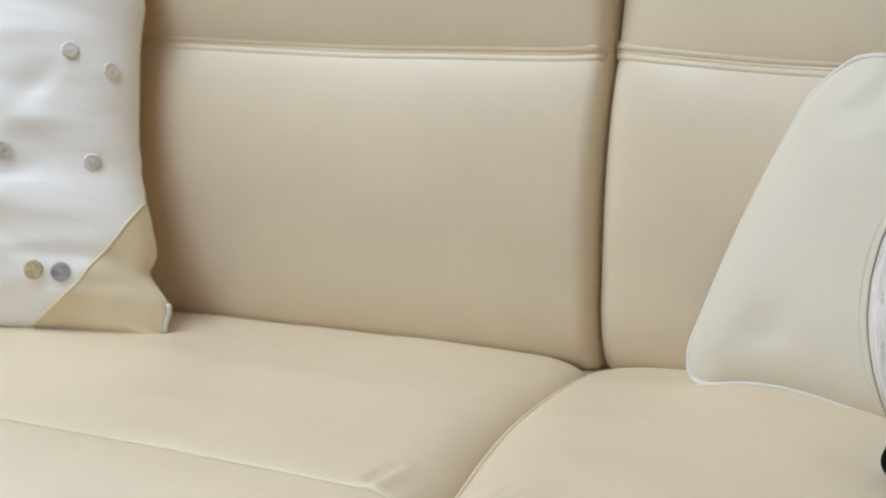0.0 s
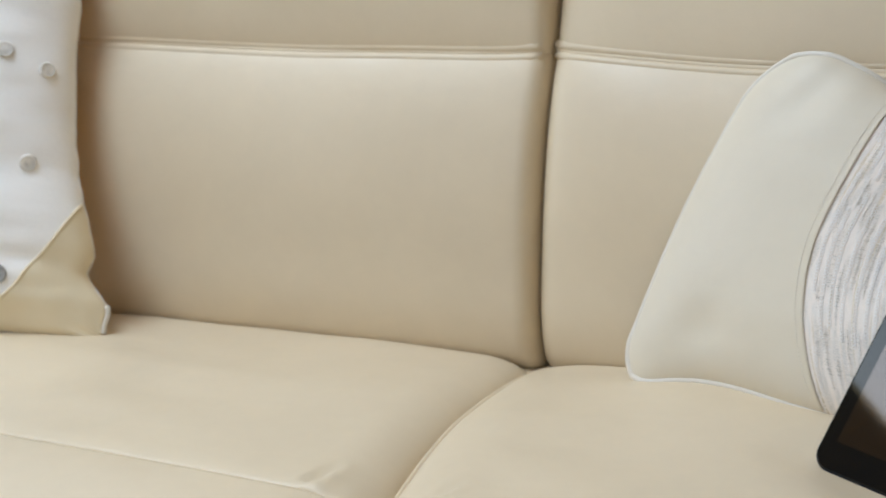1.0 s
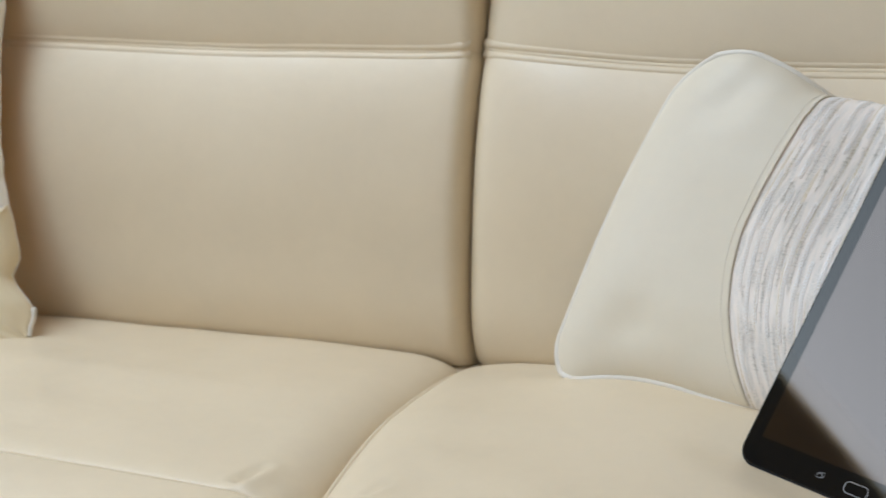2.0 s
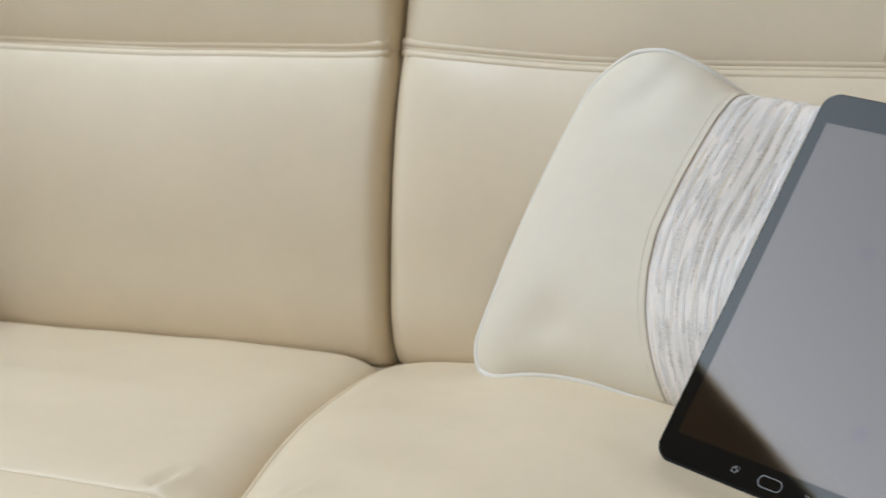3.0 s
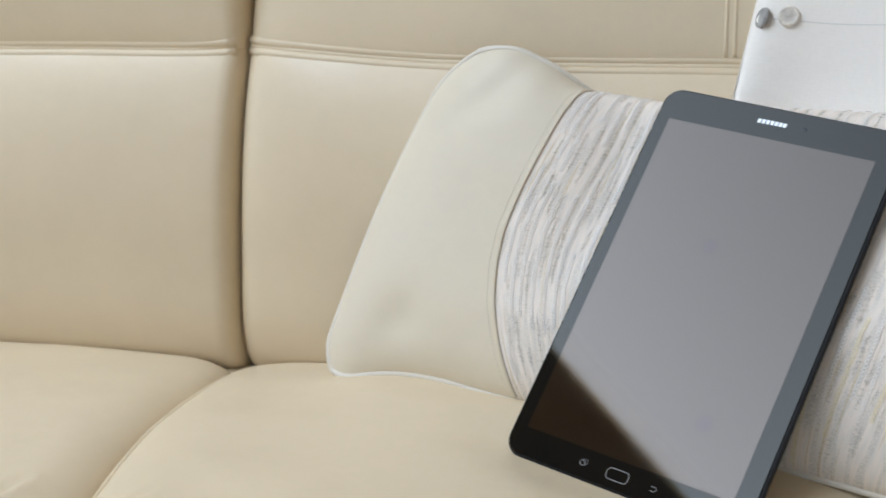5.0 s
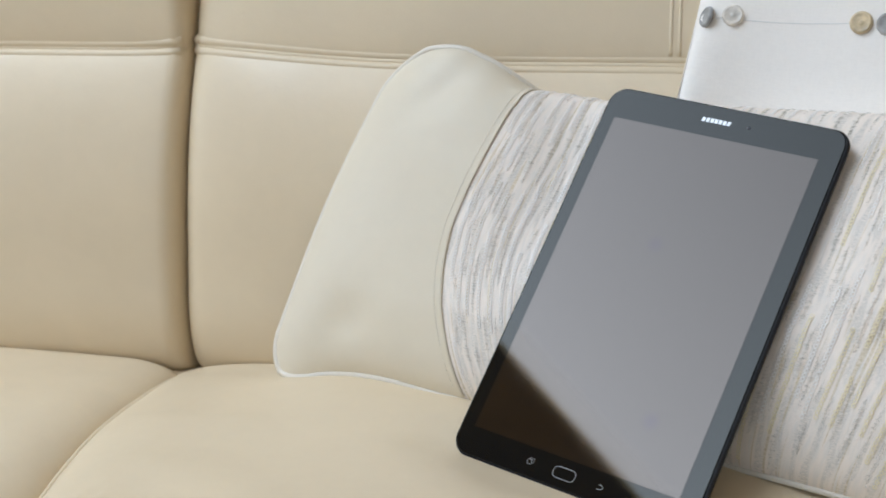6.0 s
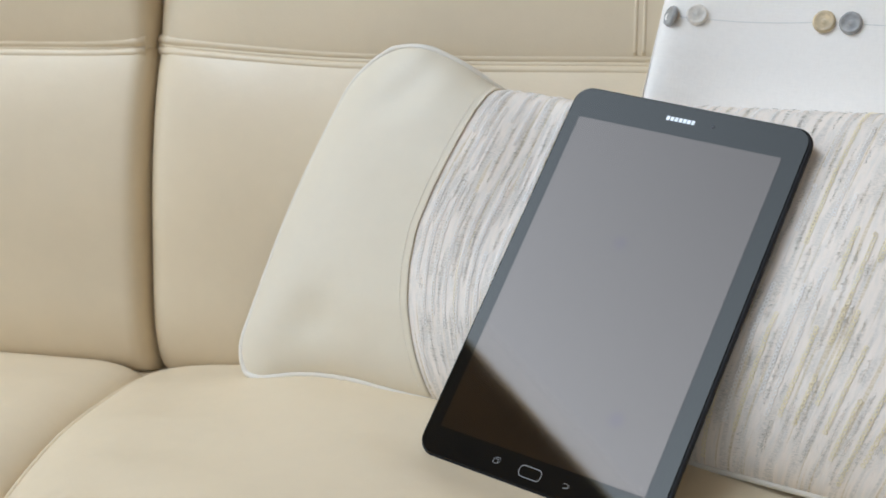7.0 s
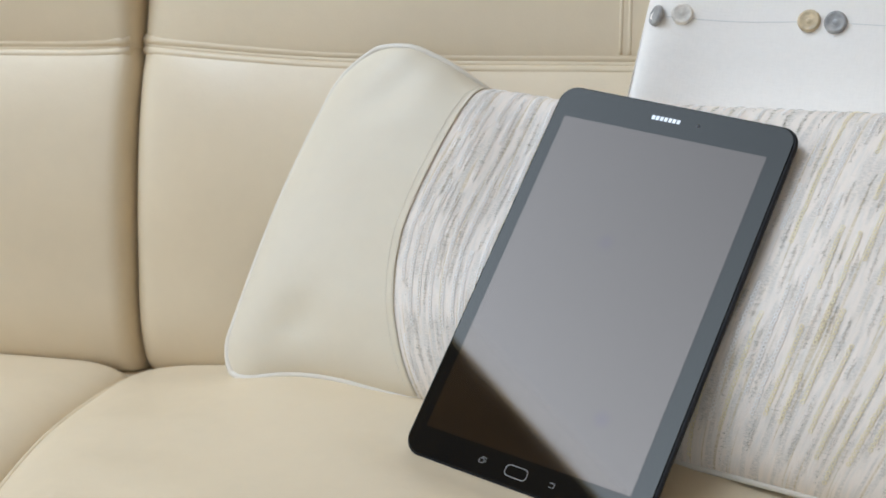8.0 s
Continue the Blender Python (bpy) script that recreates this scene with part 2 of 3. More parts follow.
structure("floor", box(ROOM_X0, ROOM_X1, ROOM_Y0, ROOM_Y1, -0.1, 0.0), FLOOR, "brown wooden floor of the living room")
ceil = bmesh.new()
lay0 = []
for z in (ROOM_Z, ROOM_Z + 0.1):
    outer = [ceil.verts.new((x, y, z)) for x, y in ((ROOM_X0, ROOM_Y0), (ROOM_X1, ROOM_Y0), (ROOM_X1, ROOM_Y1), (ROOM_X0, ROOM_Y1))]
    hole = []
    for sx, sy in ((-1, -1), (1, -1), (1, 1), (-1, 1)):
        v = ROOF_M @ Vector((sx * ROOF_W / 2, sy * ROOF_L / 2, 0))
        hole.append(ceil.verts.new((v.x, v.y, z)))
    for k in range(4):
        ceil.faces.new((outer[k], outer[(k + 1) % 4], hole[(k + 1) % 4], hole[k]))
    lay0.append(hole)
for k in range(4):
    ceil.faces.new((lay0[0][k], lay0[0][(k + 1) % 4], lay0[1][(k + 1) % 4], lay0[1][k]))
bmesh.ops.recalc_face_normals(ceil, faces=ceil.faces[:])
structure("ceiling", ceil, WOOD, "brown timber ceiling with a roof light opening")
structure("wall_north", box(ROOM_X0, ROOM_X1, ROOM_Y1, ROOM_Y1 + 0.12, 0.0, ROOM_Z), WALL, "plain cream wall behind the sofa")
wall_s = bmesh.new()
for x0, x1, z0, z1 in ((ROOM_X0, FILL_X0, 0, ROOM_Z), (FILL_X1, ROOM_X1, 0, ROOM_Z), (FILL_X0, FILL_X1, 0, FILL_Z0), (FILL_X0, FILL_X1, FILL_Z1, ROOM_Z)):
    bmesh.ops.create_cube(wall_s, size=1, matrix=Matrix.LocRotScale(((x0 + x1) / 2, ROOM_Y0 - 0.06, (z0 + z1) / 2), None, (x1 - x0, 0.12, z1 - z0)))
structure("wall_south", wall_s, WALL, "plain cream wall with a wide opening for an added fill lamp")
# this wall is out of view; its timber colour is there to warm the bounce
structure("wall_east", box(ROOM_X1, ROOM_X1 + 0.12, ROOM_Y0, ROOM_Y1, 0.0, ROOM_Z), WOOD, "unseen side wall, made brown timber for warm bounce")
wall_w = bmesh.new()
for y0, y1, z0, z1 in ((ROOM_Y0, SIDE_Y0, 0, ROOM_Z), (SIDE_Y1, ROOM_Y1, 0, ROOM_Z), (SIDE_Y0, SIDE_Y1, 0, SIDE_Z0), (SIDE_Y0, SIDE_Y1, SIDE_Z1, ROOM_Z)):
    bmesh.ops.create_cube(wall_w, size=1, matrix=Matrix.LocRotScale((ROOM_X0 - 0.06, (y0 + y1) / 2, (z0 + z1) / 2), None, (0.12, y1 - y0, z1 - z0)))
structure("wall_west", wall_w, WOOD, "brown timber side wall with an opening for an added side lamp")

# ---- the sofa ----
SEAT_Z = 0.454
BACK_Y, RECLINE = 0.165, math.tan(radians(6.3))
VALLEY_X = -0.2570         # the joint between the two places
LEFT_X, RIGHT_X = -0.98, 1.183
SEAM_Z = 0.672             # the sewn joint between backrest and headrest
TOP_Z = 0.93
FOLD_Y = -0.128            # the sewn front edge of the seat tops

TAB_R, TAB_U = Vector((0.9227, -0.3593, -0.1396)), Vector((0.3105, 0.4786, 0.8213))
TAB_O = Vector((-0.0109, 0.0040, 0.4495))     # the tablet's lower left corner


def back_y(z):
    return BACK_Y + (z - 0.45) * RECLINE


def drift(x):
    """How far the sewn joint of the back lies off its level: higher on one place, and drawn up beside the valley."""
    if x < VALLEY_X:
        return 0.0080 + 0.022 * max(0.0, -0.45 - x)
    return 0.0085 * math.exp(-((x - VALLEY_X) / 0.105) ** 2)


def padded_back(x0, x1, z0, z1, sides, low, high, swell, peak, recline=0.0, deep=0.10):
    """A padded panel of the back. sides, low, high: (width, depth) of the roll at its edges."""
    xs = clustered(x0, x1, 44, 1.9)
    zs = clustered(z0, z1, 36, 1.8)

    def fn(x, z):
        d = edge_drop(x - x0, *sides) + edge_drop(x1 - x, 0.010, 0.015)
        d += edge_drop(x - x0, 0.085, 0.014)
        d += edge_drop(z - z0, *low) + edge_drop(z1 - z, *high)
        a, b = (x - x0) / (x1 - x0), (z - z0) / (z1 - z0)
        s = swell * (4 * a * (1 - a)) ** 0.16 * max(0.0, math.sin(math.pi * b ** peak)) ** 0.8
        w = 0.0016 * noise.noise(Vector((x * 5, z * 7, 1.3)))
        lean = 0.013 * (z - 0.45) * math.exp(-abs(x - VALLEY_X) / 0.12)
        shift = drift(x) * max(0.0, 1 - ((z - SEAM_Z) / 0.17) ** 2)
        return Vector((x + lean, back_y(z) + d - s + w + recline * max(0.0, z - z0), z + shift))

    bm = sheet(xs, zs, fn)
    # the sides run back into the sofa
    rim = [e for e in bm.edges if e.is_boundary]
    ext = bmesh.ops.extrude_edge_only(bm, edges=rim)["geom"]
    for v in ext:
        if isinstance(v, bmesh.types.BMVert):
            v.co.y = back_y(v.co.z) + deep
    return bm, fn


def seat_z(x, y, x0, x1, y0, y1):
    d = max(edge_drop(x1 - x, 0.042, 0.015 + 0.055 * max(0.0, 0.08 - y)), edge_drop(x - x0, 0.055, 0.011 + 0.045 * max(0.0, 0.08 - y))) + edge_drop(y - y0, 0.020, 0.0030) + edge_drop(0.182 - y, 0.022, 0.010)
    a, b = (x - x0) / (x1 - x0), (y - y0) / (y1 - y0)
    z = SEAT_Z - d + 0.0012 * noise.noise(Vector((x * 14, y * 22, 9.1))) + 0.006 * (4 * a * (1 - a)) ** 0.7 - 0.006 + min(0.0, (y - 0.03) * 0.08)
    z += 0.0088 * math.exp(-((x + 0.05) / 0.13) ** 2 - ((y - 0.11) / 0.07) ** 2) + 0.0028 * math.exp(-((x + 0.105) / 0.045) ** 2 - ((y - 0.09) / 0.05) ** 2)
    z -= 0.0042 * max(0.0, min(1.0, (-0.40 - x) / 0.25)) * max(0.0, min(1.0, (y - 0.04) / 0.11))
    # the loaded place sinks a little towards its front
    k = max(0.0, min(1.0, (x - 0.0) / 0.20)) * max(0.0, min(1.0, (0.09 - y) / 0.16))
    z -= 0.030 * k * k * (3 - 2 * k)
    z += 0.0012 * noise.noise(Vector((x * 6, y * 6, 4.1)))
    # gathers in the leather at the inner front corner
    for gx, gy, dx, dy, depth in ((x1 - 0.0400, y0 + 0.011, 0.0058, 0.0250, 0.0042), (x1 - 0.012, y0 + 0.006, 0.004, 0.014, 0.0018), (x0 + 0.040, y0 + 0.020, 0.008, 0.016, 0.0024)):
        g0, g1 = Vector((x - gx, y - gy)), Vector((dx, dy))
        k = max(0.0, min(1.0, g0.dot(g1) / g1.length_squared))
        off = (g0 - g1 * k)
        side = off.x * g1.y - off.y * g1.x
        z += depth * (1 - 0.6 * k) * (0.7 * math.exp(-((off.length - 0.006) / 0.005) ** 2) * (1 if side > 0 else 0.3) - math.exp(-(off.length / 0.0035) ** 2))
    # the leather gives way under the tablet's lower edge
    end = TAB_O + TAB_R * 0.155
    p, q = Vector((x, y)), Vector((end.x - TAB_O.x, end.y - TAB_O.y))
    k = max(0.0, min(1.0, (p - TAB_O.xy).dot(q) / q.length_squared))
    near = (p - TAB_O.xy - q * k).length
    target = TAB_O.z + (end.z - TAB_O.z) * k - 0.0008
    return z - max(0.0, z - target) * math.exp(-(near / 0.035) ** 2)


def skew(x, y):
    """The joint between the seats swings towards the sofa's middle at the front."""
    k = max(0.0, min(1.0, (0.11 - y) / 0.24))
    return 0.029 * k * k * math.exp(-abs(x - VALLEY_X) / 0.15)


def seat_top(x0, x1):
    y0, y1 = FOLD_Y, 0.26
    xs, ys = clustered(x0, x1, 130, 1.4), clustered(y0, y1, 80, 1.4)
    bm = sheet(xs, ys, lambda x, y: Vector((x + skew(x, y), y, seat_z(x, y, x0, x1, y0, y1))))
    rim = [e for e in bm.edges if e.is_boundary]
    ext = bmesh.ops.extrude_edge_only(bm, edges=rim)["geom"]
    for v in ext:
        if isinstance(v, bmesh.types.BMVert):
            v.co.z = 0.30
    return bm


def seat_front(x0, x1):
    """The rolled front of a seat, which drops away from the sewn edge."""
    prof = []
    for i in range(25):
        q = radians(-8 + 98 * i / 24)
        prof.append((FOLD_Y - 0.004 - 0.16 * math.sin(max(q, 0)) ** 0.9 if q > 0 else FOLD_Y + 0.004, 0.4390 - 0.15 * (1 - math.cos(q))))
    prof.append((prof[-1][0], 0.10))
    xs = clustered(x0, x1, 40, 1.5)

    def fn(x, i):
        y, z = prof[i]
        d = edge_drop(min(x - x0, x1 - x), 0.05, 0.03)
        return Vector((x + skew(x, y), y + d * 0.6, z - d * 0.7 + 0.006 * max(0.0, 4 * (x - x0) * (x1 - x) / (x1 - x0) ** 2) ** 0.7 - 0.006 + 0.001 * noise.noise(Vector((x * 7, i * 0.4, 2.2)))))

    return sheet(xs, list(range(len(prof))), fn)


sofa = thing("sofa", "cream leather three-place sofa with padded back and sewn seams", "sofa", pose(-0.28, 0.1, 0))
inv = sofa.matrix_world.inverted()


def sofa_part(name, bm, mat, label="", of=None):
    bm.transform(inv)
    return part(name, bm, mat, of or sofa, label)


def sag(x, x0, x1):
    """How far a sewn joint strays from a straight line: drawn up at its ends, a little uneven between."""
    return 0.0035 * (math.exp(-(x - x0) / 0.03) + math.exp(-(x1 - x) / 0.03)) + 0.0010 * noise.noise(Vector((x * 9, 3.3, 0)))


headrests = []
for x0, x1 in ((LEFT_X, VALLEY_X), (VALLEY_X, 0.462), (0.462, RIGHT_X)):
    lower, low_fn = padded_back(x0, x1, 0.437, SEAM_Z, (0.013, 0.016), (0.060, 0.029), (0.030, 0.0010), 0.022, 1.5)
    backrest = sofa_part("backrest", lower, SOFA_LEATHER)
    upper, up_fn = padded_back(x0, x1, SEAM_Z, TOP_Z, (0.013, 0.016), (0.035, 0.0010), (0.09, 0.08), 0.018, 0.9, 0.22 if x0 == VALLEY_X else 0.0)
    headrests.append((up_fn, sofa_part("headrest", upper, SOFA_LEATHER)))
    # the double-sewn band along the joint
    xs = [x0 + 0.004 + (x1 - x0 - 0.008) * i / 90 for i in range(91)]
    for dz, r in ((0.0030, 0.0042), (-0.0012, 0.0036), (-0.0050, 0.0034)):
        f = up_fn if dz > 0 else low_fn
        sofa_part("seam_welt", tube([f(x, SEAM_Z + dz + max(-abs(dz), sag(x, x0, x1)) * 0.7) + Vector((0, (r - 0.0007) * max(0.5, min(1.0, (x - x0) / 0.014, (x1 - x) / 0.014)), sag(x, x0, x1) * 0.3)) for x in xs], r, 14), SOFA_LEATHER, of=backrest)
    cushion = sofa_part("seat_cushion", seat_top(x0 + 0.001, x1 - 0.001), SOFA_LEATHER)
    ex = x1 - 0.001
    sofa_part("seat_welt", tube([(ex + skew(ex, y), y, seat_z(ex, y, x0, x1, FOLD_Y, 0.26) + 0.0004) for y in (FOLD_Y + 0.004 + 0.33 * i / 50 for i in range(51))], 0.0022, 8), SOFA_LEATHER, of=cushion)
    if x1 < RIGHT_X:
        sofa_part("seat_joint", tube([(x1 + 0.0040 + skew(x1, y), y, seat_z(x1, y, x0, x1, FOLD_Y, 0.26) - 0.0022) for y in (FOLD_Y + 0.002 + 0.335 * i / 50 for i in range(51))], 0.0038, 10), SOFA_LEATHER, of=cushion)
    sofa_part("seat_front", seat_front(x0 + 0.001, x1 - 0.001), SOFA_LEATHER)
for x in (0.0985, 0.1045):
    sofa_part("headrest_welt", tube([headrests[1][0](x, SEAM_Z + 0.006 + 0.2 * i / 40) + Vector((0, 0.0011, 0)) for i in range(41)], 0.0018, 8), SOFA_LEATHER, of=headrests[1][1])
for x in (VALLEY_X, 0.462):
    sofa_part("gusset", box(x - 0.02, x + 0.02, 0.172, 0.28, 0.36, 0.4375, 0.004), SOFA_LEATHER)
sofa_part("base", box(LEFT_X + 0.02, RIGHT_X - 0.02, -0.26, 0.42, 0.06, 0.30, 0.01), SOFA_LEATHER)
for x in (LEFT_X + 0.08, 0.10, RIGHT_X - 0.08):
    for y in (-0.2, 0.36):
        sofa_part("foot", box(x - 0.025, x + 0.025, y - 0.025, y + 0.025, 0.0, 0.061, 0.004), BLACK_BODY, "short black foot")
sofa_part("back_shell", box(LEFT_X + 0.01, RIGHT_X - 0.01, 0.36, 0.44, 0.06, 0.90, 0.02), SOFA_LEATHER)


# ---- pillows ----
class Pillow:
    """A stuffed pillow with its middle at the origin: x along its width, z along its height, its face towards -y.
    pinch_x, pinch_z: how far the sides draw in between the corners; bow: how far lines down the face swing outwards."""

    def __init__(self, w, h, t, pinch_x, pinch_z, corner, seed=0, bow=0.0, wob=0.06, dent=None, shear=0.0, bend=None, pinch_top=None, corner_top=None):
        self.w, self.h, self.t, self.px, self.pz, self.c, self.seed = w, h, t, pinch_x, pinch_z, corner, seed
        self.bow, self.wob, self.dent, self.shear, self.bend = bow, wob, dent, shear, bend
        self.ct = corner if corner_top is None else corner_top
        self.pt = pinch_z if pinch_top is None else pinch_top

    def at(self, u, v, side=-1):
        u = u + self.bow * u * (1 - u * u) * (1 - v * v * (1.0 if v < 0 else -0.12))
        # round the corners
        c = self.ct if v > 0 else self.c
        au, av = 1 - 2 * c / self.w, 1 - 2 * c / self.h
        a, b = max(0.0, (abs(u) - au) / (1 - au)), max(0.0, (abs(v) - av) / (1 - av))
        ur, vr = u, v
        if a > 0 and b > 0:
            ur = math.copysign(au + (1 - au) * a * math.sqrt(1 - b * b / 2), u)
            vr = math.copysign(av + (1 - av) * b * math.sqrt(1 - a * a / 2), v)
        x = self.w / 2 * ur * (1 - self.px * (1 - abs(v) ** 3))
        z = self.h / 2 * vr * (1 - (self.pz if v < 0 else self.pt) * (1 - abs(u) ** (3 if v < 0 else 5)))
        x += self.shear * z
        full = max(0.0, (1 - abs(u) ** 2.6)) ** 0.55 * max(0.0, (1 - abs(v) ** 2.4)) ** 0.62
        wob = self.wob * noise.noise(Vector((u * 2.1 + self.seed, v * 2.3, 0.7))) + self.wob * 0.5 * noise.noise(Vector((u * 5.1, v * 6.3, self.seed)))
        p = Vector((x, side * self.t * (full if side < 0 else 0.75 * full) * (1 + wob), z))
        if self.bend:
            p = self.bend(p, u, v)
        return self.dent(p) if self.dent and side < 0 else p

    def face(self, u0, u1, v0=-1, v1=1, side=-1, nu=40, nv=56):
        us = [u0 + (u1 - u0) * i / nu for i in range(nu + 1)]
        if u0 <= -1 and u1 >= 1:
            us = clustered(u0, u1, nu, 1.7)
        elif u0 <= -1:
            us = [u0 + (u1 - u0) * (i / nu) ** 1.6 for i in range(nu + 1)]
        elif u1 >= 1:
            us = [u1 - (u1 - u0) * (1 - i / nu) ** 1.6 for i in range(nu + 1)]
        vs = clustered(v0, v1, nv, 1.7)
        bm = sheet(us, vs, lambda u, v: self.at(u, v, side), lambda u, v: (self.w / 2 * u, self.h / 2 * v))
        if side > 0:
            bmesh.ops.reverse_faces(bm, faces=bm.faces[:])
        return bm

    def rim(self, n=60):
        a = clustered(-1, 1, n, 1.3)
        return [self.at(u, -1) for u in a] + [self.at(1, v) for v in a[1:]] + [self.at(u, 1) for u in a[::-1][1:]] + [self.at(-1, v) for v in a[::-1][1:-1]]


def upright(origin, right, up):
    """The pose with x along right, z as near up as can be, and -y the face."""
    r = Vector(right).normalized()
    u = Vector(up)
    u = (u - r * u.dot(r)).normalized()
    y = u.cross(r)
    m = Matrix((r, y, u)).transposed().to_4x4()
    m.translation = Vector(origin)
    return m


def button(parent, where, normal, r, mat, label):
    """A round sewn button with a raised rim and rings."""
    prof = [(0.0, 0.0018), (0.22, 0.0020), (0.30, 0.0014), (0.45, 0.0022), (0.55, 0.0017), (0.72, 0.0027), (0.88, 0.0027), (1.0, 0.0014), (1.0, 0.0), (0.9, -0.0006)]
    q = normal.to_track_quat("Z", "Y").to_matrix().to_4x4()
    m = Matrix.Translation(where) @ q

    def fn(a, i):
        s, hgt = prof[i]
        return m @ Vector((max(s, 0.001) * r * math.cos(a), max(s, 0.001) * r * math.sin(a), hgt))

    bm = sheet([2 * math.pi * k / 24 for k in range(24)], list(range(len(prof))), fn, closed_u=True)
    return part("button", bm, mat, parent, label)


def on_face(p, u, v):
    a = p.at(u, v)
    n = (p.at(u + 0.01, v) - a).cross(p.at(u, v + 0.01) - a).normalized()
    return a, (n if n.y < 0 else -n)


# the long pillow with leather ends and a woven band
TW, TH, TT = 0.1607, 0.2578, 0.0082          # the tablet that leans on it
tab_m = upright(TAB_O, TAB_R, TAB_U)
P2_W, P2_H = 0.70, 0.290
m2 = upright((0, 0, 0), (0.945, -0.325, -0.09), (0.305, 0.465, 0.83))
m2.translation = Vector((-0.174, 0.116, 0.4475)) - m2.to_3x3() @ Vector((-P2_W / 2, 0, -P2_H / 2))
to_tab = tab_m.inverted() @ m2
from_tab = to_tab.inverted()


def pressed(p):
    """The stuffing gives way behind the tablet."""
    q = to_tab @ p
    deep = TT + 0.0016 - q.y
    if deep <= 0:
        return p
    dx, dz = max(-q.x, 0, q.x - TW), max(-q.z, 0, q.z - TH)
    q.y += deep * math.exp(-(math.hypot(dx, dz) / 0.026) ** 2)
    return from_tab @ q


def slumped(p, u, v):
    """The end that rests against the sofa's back stands steeper; its lower edge lifts a little beside the corner."""
    k = max(0.0, min(1.0, (-0.30 - u) / 0.65))
    k = k * k * (3 - 2 * k)
    s = (v + 1) / 2
    lift = (0.010 * math.exp(-((u + 0.83) / 0.18) ** 2) + 0.0055 * max(0.0, min(1.0, (u + 1.0) / 0.3))) * (1 - s) ** 2
    fold = 0.004 * math.exp(-((u + 0.83) / 0.06) ** 2 - ((v + 0.72) / 0.14) ** 2) + 0.004 * math.exp(-((u + 0.84 - 0.10 * (v - 0.7)) / 0.05) ** 2 - ((v - 0.72) / 0.22) ** 2)
    # past the corner the upper seam rolls over to the back
    c = max(0.0, min(1.0, (u + 0.80) / 0.22))
    c = c * c * (3 - 2 * c)
    k2 = max(0.0, (s - 0.86) / 0.14)
    over = Vector((0, 0.022 * c * k2 ** 1.5, c * (0.0135 * math.exp(-((s - 0.93) / 0.16) ** 2) - 0.016 * k2 * k2)))
    ear = 0.0070 * math.exp(-((u + 0.84) / 0.12) ** 2) * s ** 6
    rise = 0.027 * s * max(0.0, min(1.0, (u + 0.50) / 0.75))
    return p + Vector((0.022 * k * s - 0.004 * k * math.sin(math.pi * s) + 0.016 * k * s ** 4 + 0.012 * k * (1 - s) ** 3, -0.062 * k * s + fold, -0.029 * k * s + lift + rise + ear)) + over


P2 = Pillow(P2_W, P2_H, 0.047, 0.02, 0.20, 0.040, 3, 0.32, 0.05, pressed, 0.09, slumped, 0.235, 0.056)
long_pillow = thing("lumbar_pillow", "long pillow with cream leather ends and a white sequinned woven band", "pillow", m2)
B0, B1 = -0.525, 0.62
for a, b in ((-1, B0), (B1, 1)):
    part("leather_end", P2.face(a, b, nu=30), PILLOW_LEATHER, long_pillow, "smooth cream leather end")
band = part("woven_band", P2.face(B0, B1, nu=80, nv=70), WOVEN, long_pillow, "white woven band with grey and tan yarn")
part("pillow_back", P2.face(-1, 1, side=1), PILLOW_LEATHER, long_pillow, "plain cream leather back")
part("piping", tube(P2.rim(), 0.0025, 8, True), PIPING, long_pillow, "white leather piping")
for u in (B0, B1):
    part("band_welt", tube([P2.at(u, v) + Vector((0, -0.0006, 0)) for v in clustered(-0.99, 0.99, 60, 1.5)], 0.0008, 6), BROWN_CORD, long_pillow, "thin brown cord at the joint")
    s = -1 if u < 0 else 1
    part("welt", tube([P2.at(u + s * 0.005, v) + Vector((0, 0.0005, 0)) for v in clustered(-0.99, 0.99, 60, 1.5)], 0.0007, 8), PILLOW_LEATHER, long_pillow)

# a row of stitches in the leather beside the joint
for u in (B0 - 0.016, B1 + 0.016):
    vs = [-0.96 + 1.92 * i / 170 for i in range(171)]
    stitches = bmesh.new()
    for a, b in zip(vs[0::2], vs[1::2]):
        p, q = P2.at(u, a), P2.at(u, b)
        n = on_face(P2, u, (a + b) / 2)[1]
        bit = tube([p + n * 0.0001, (p + q) / 2 + n * 0.0004, q + n * 0.0001], 0.00020, 5)
        tmp = bpy.data.meshes.new("tmp")
        bit.to_mesh(tmp)
        bit.free()
        stitches.from_mesh(tmp)
        bpy.data.meshes.remove(tmp)
    part("stitching", stitches, STITCH, long_pillow, "row of pale stitches")

# chains of ring sequins sewn down the band
rng = random.Random(7)


def ring(bm, m, r, w, hgt):
    n = 9
    loops = []
    for rr, hh in ((r, 0.0), (r * 0.93, hgt), (r - w, hgt), (r - w, 0.0)):
        loops.append([bm.append_vert(m @ Vector((rr * math.cos(2 * math.pi * k / n), rr * math.sin(2 * math.pi * k / n), hh))) for k in range(n)])
    for A, B in zip(loops, loops[1:]):
        for k in range(n):
            bm.faces.append((A[k], A[(k + 1) % n], B[(k + 1) % n], B[k]))


class Soup:
    """Vertices and faces gathered for one large mesh."""

    def __init__(self):
        self.verts, self.faces = [], []

    def append_vert(self, co):
        self.verts.append(tuple(co))
        return len(self.verts) - 1

    def done(self, name, mat, parent, label):
        me = bpy.data.meshes.new(name)
        me.from_pydata(self.verts, [], self.faces)
        me.materials.append(mat)
        ob = new(name, me)
        ob.parent = parent
        return tagged(ob, label, kind="stuff")


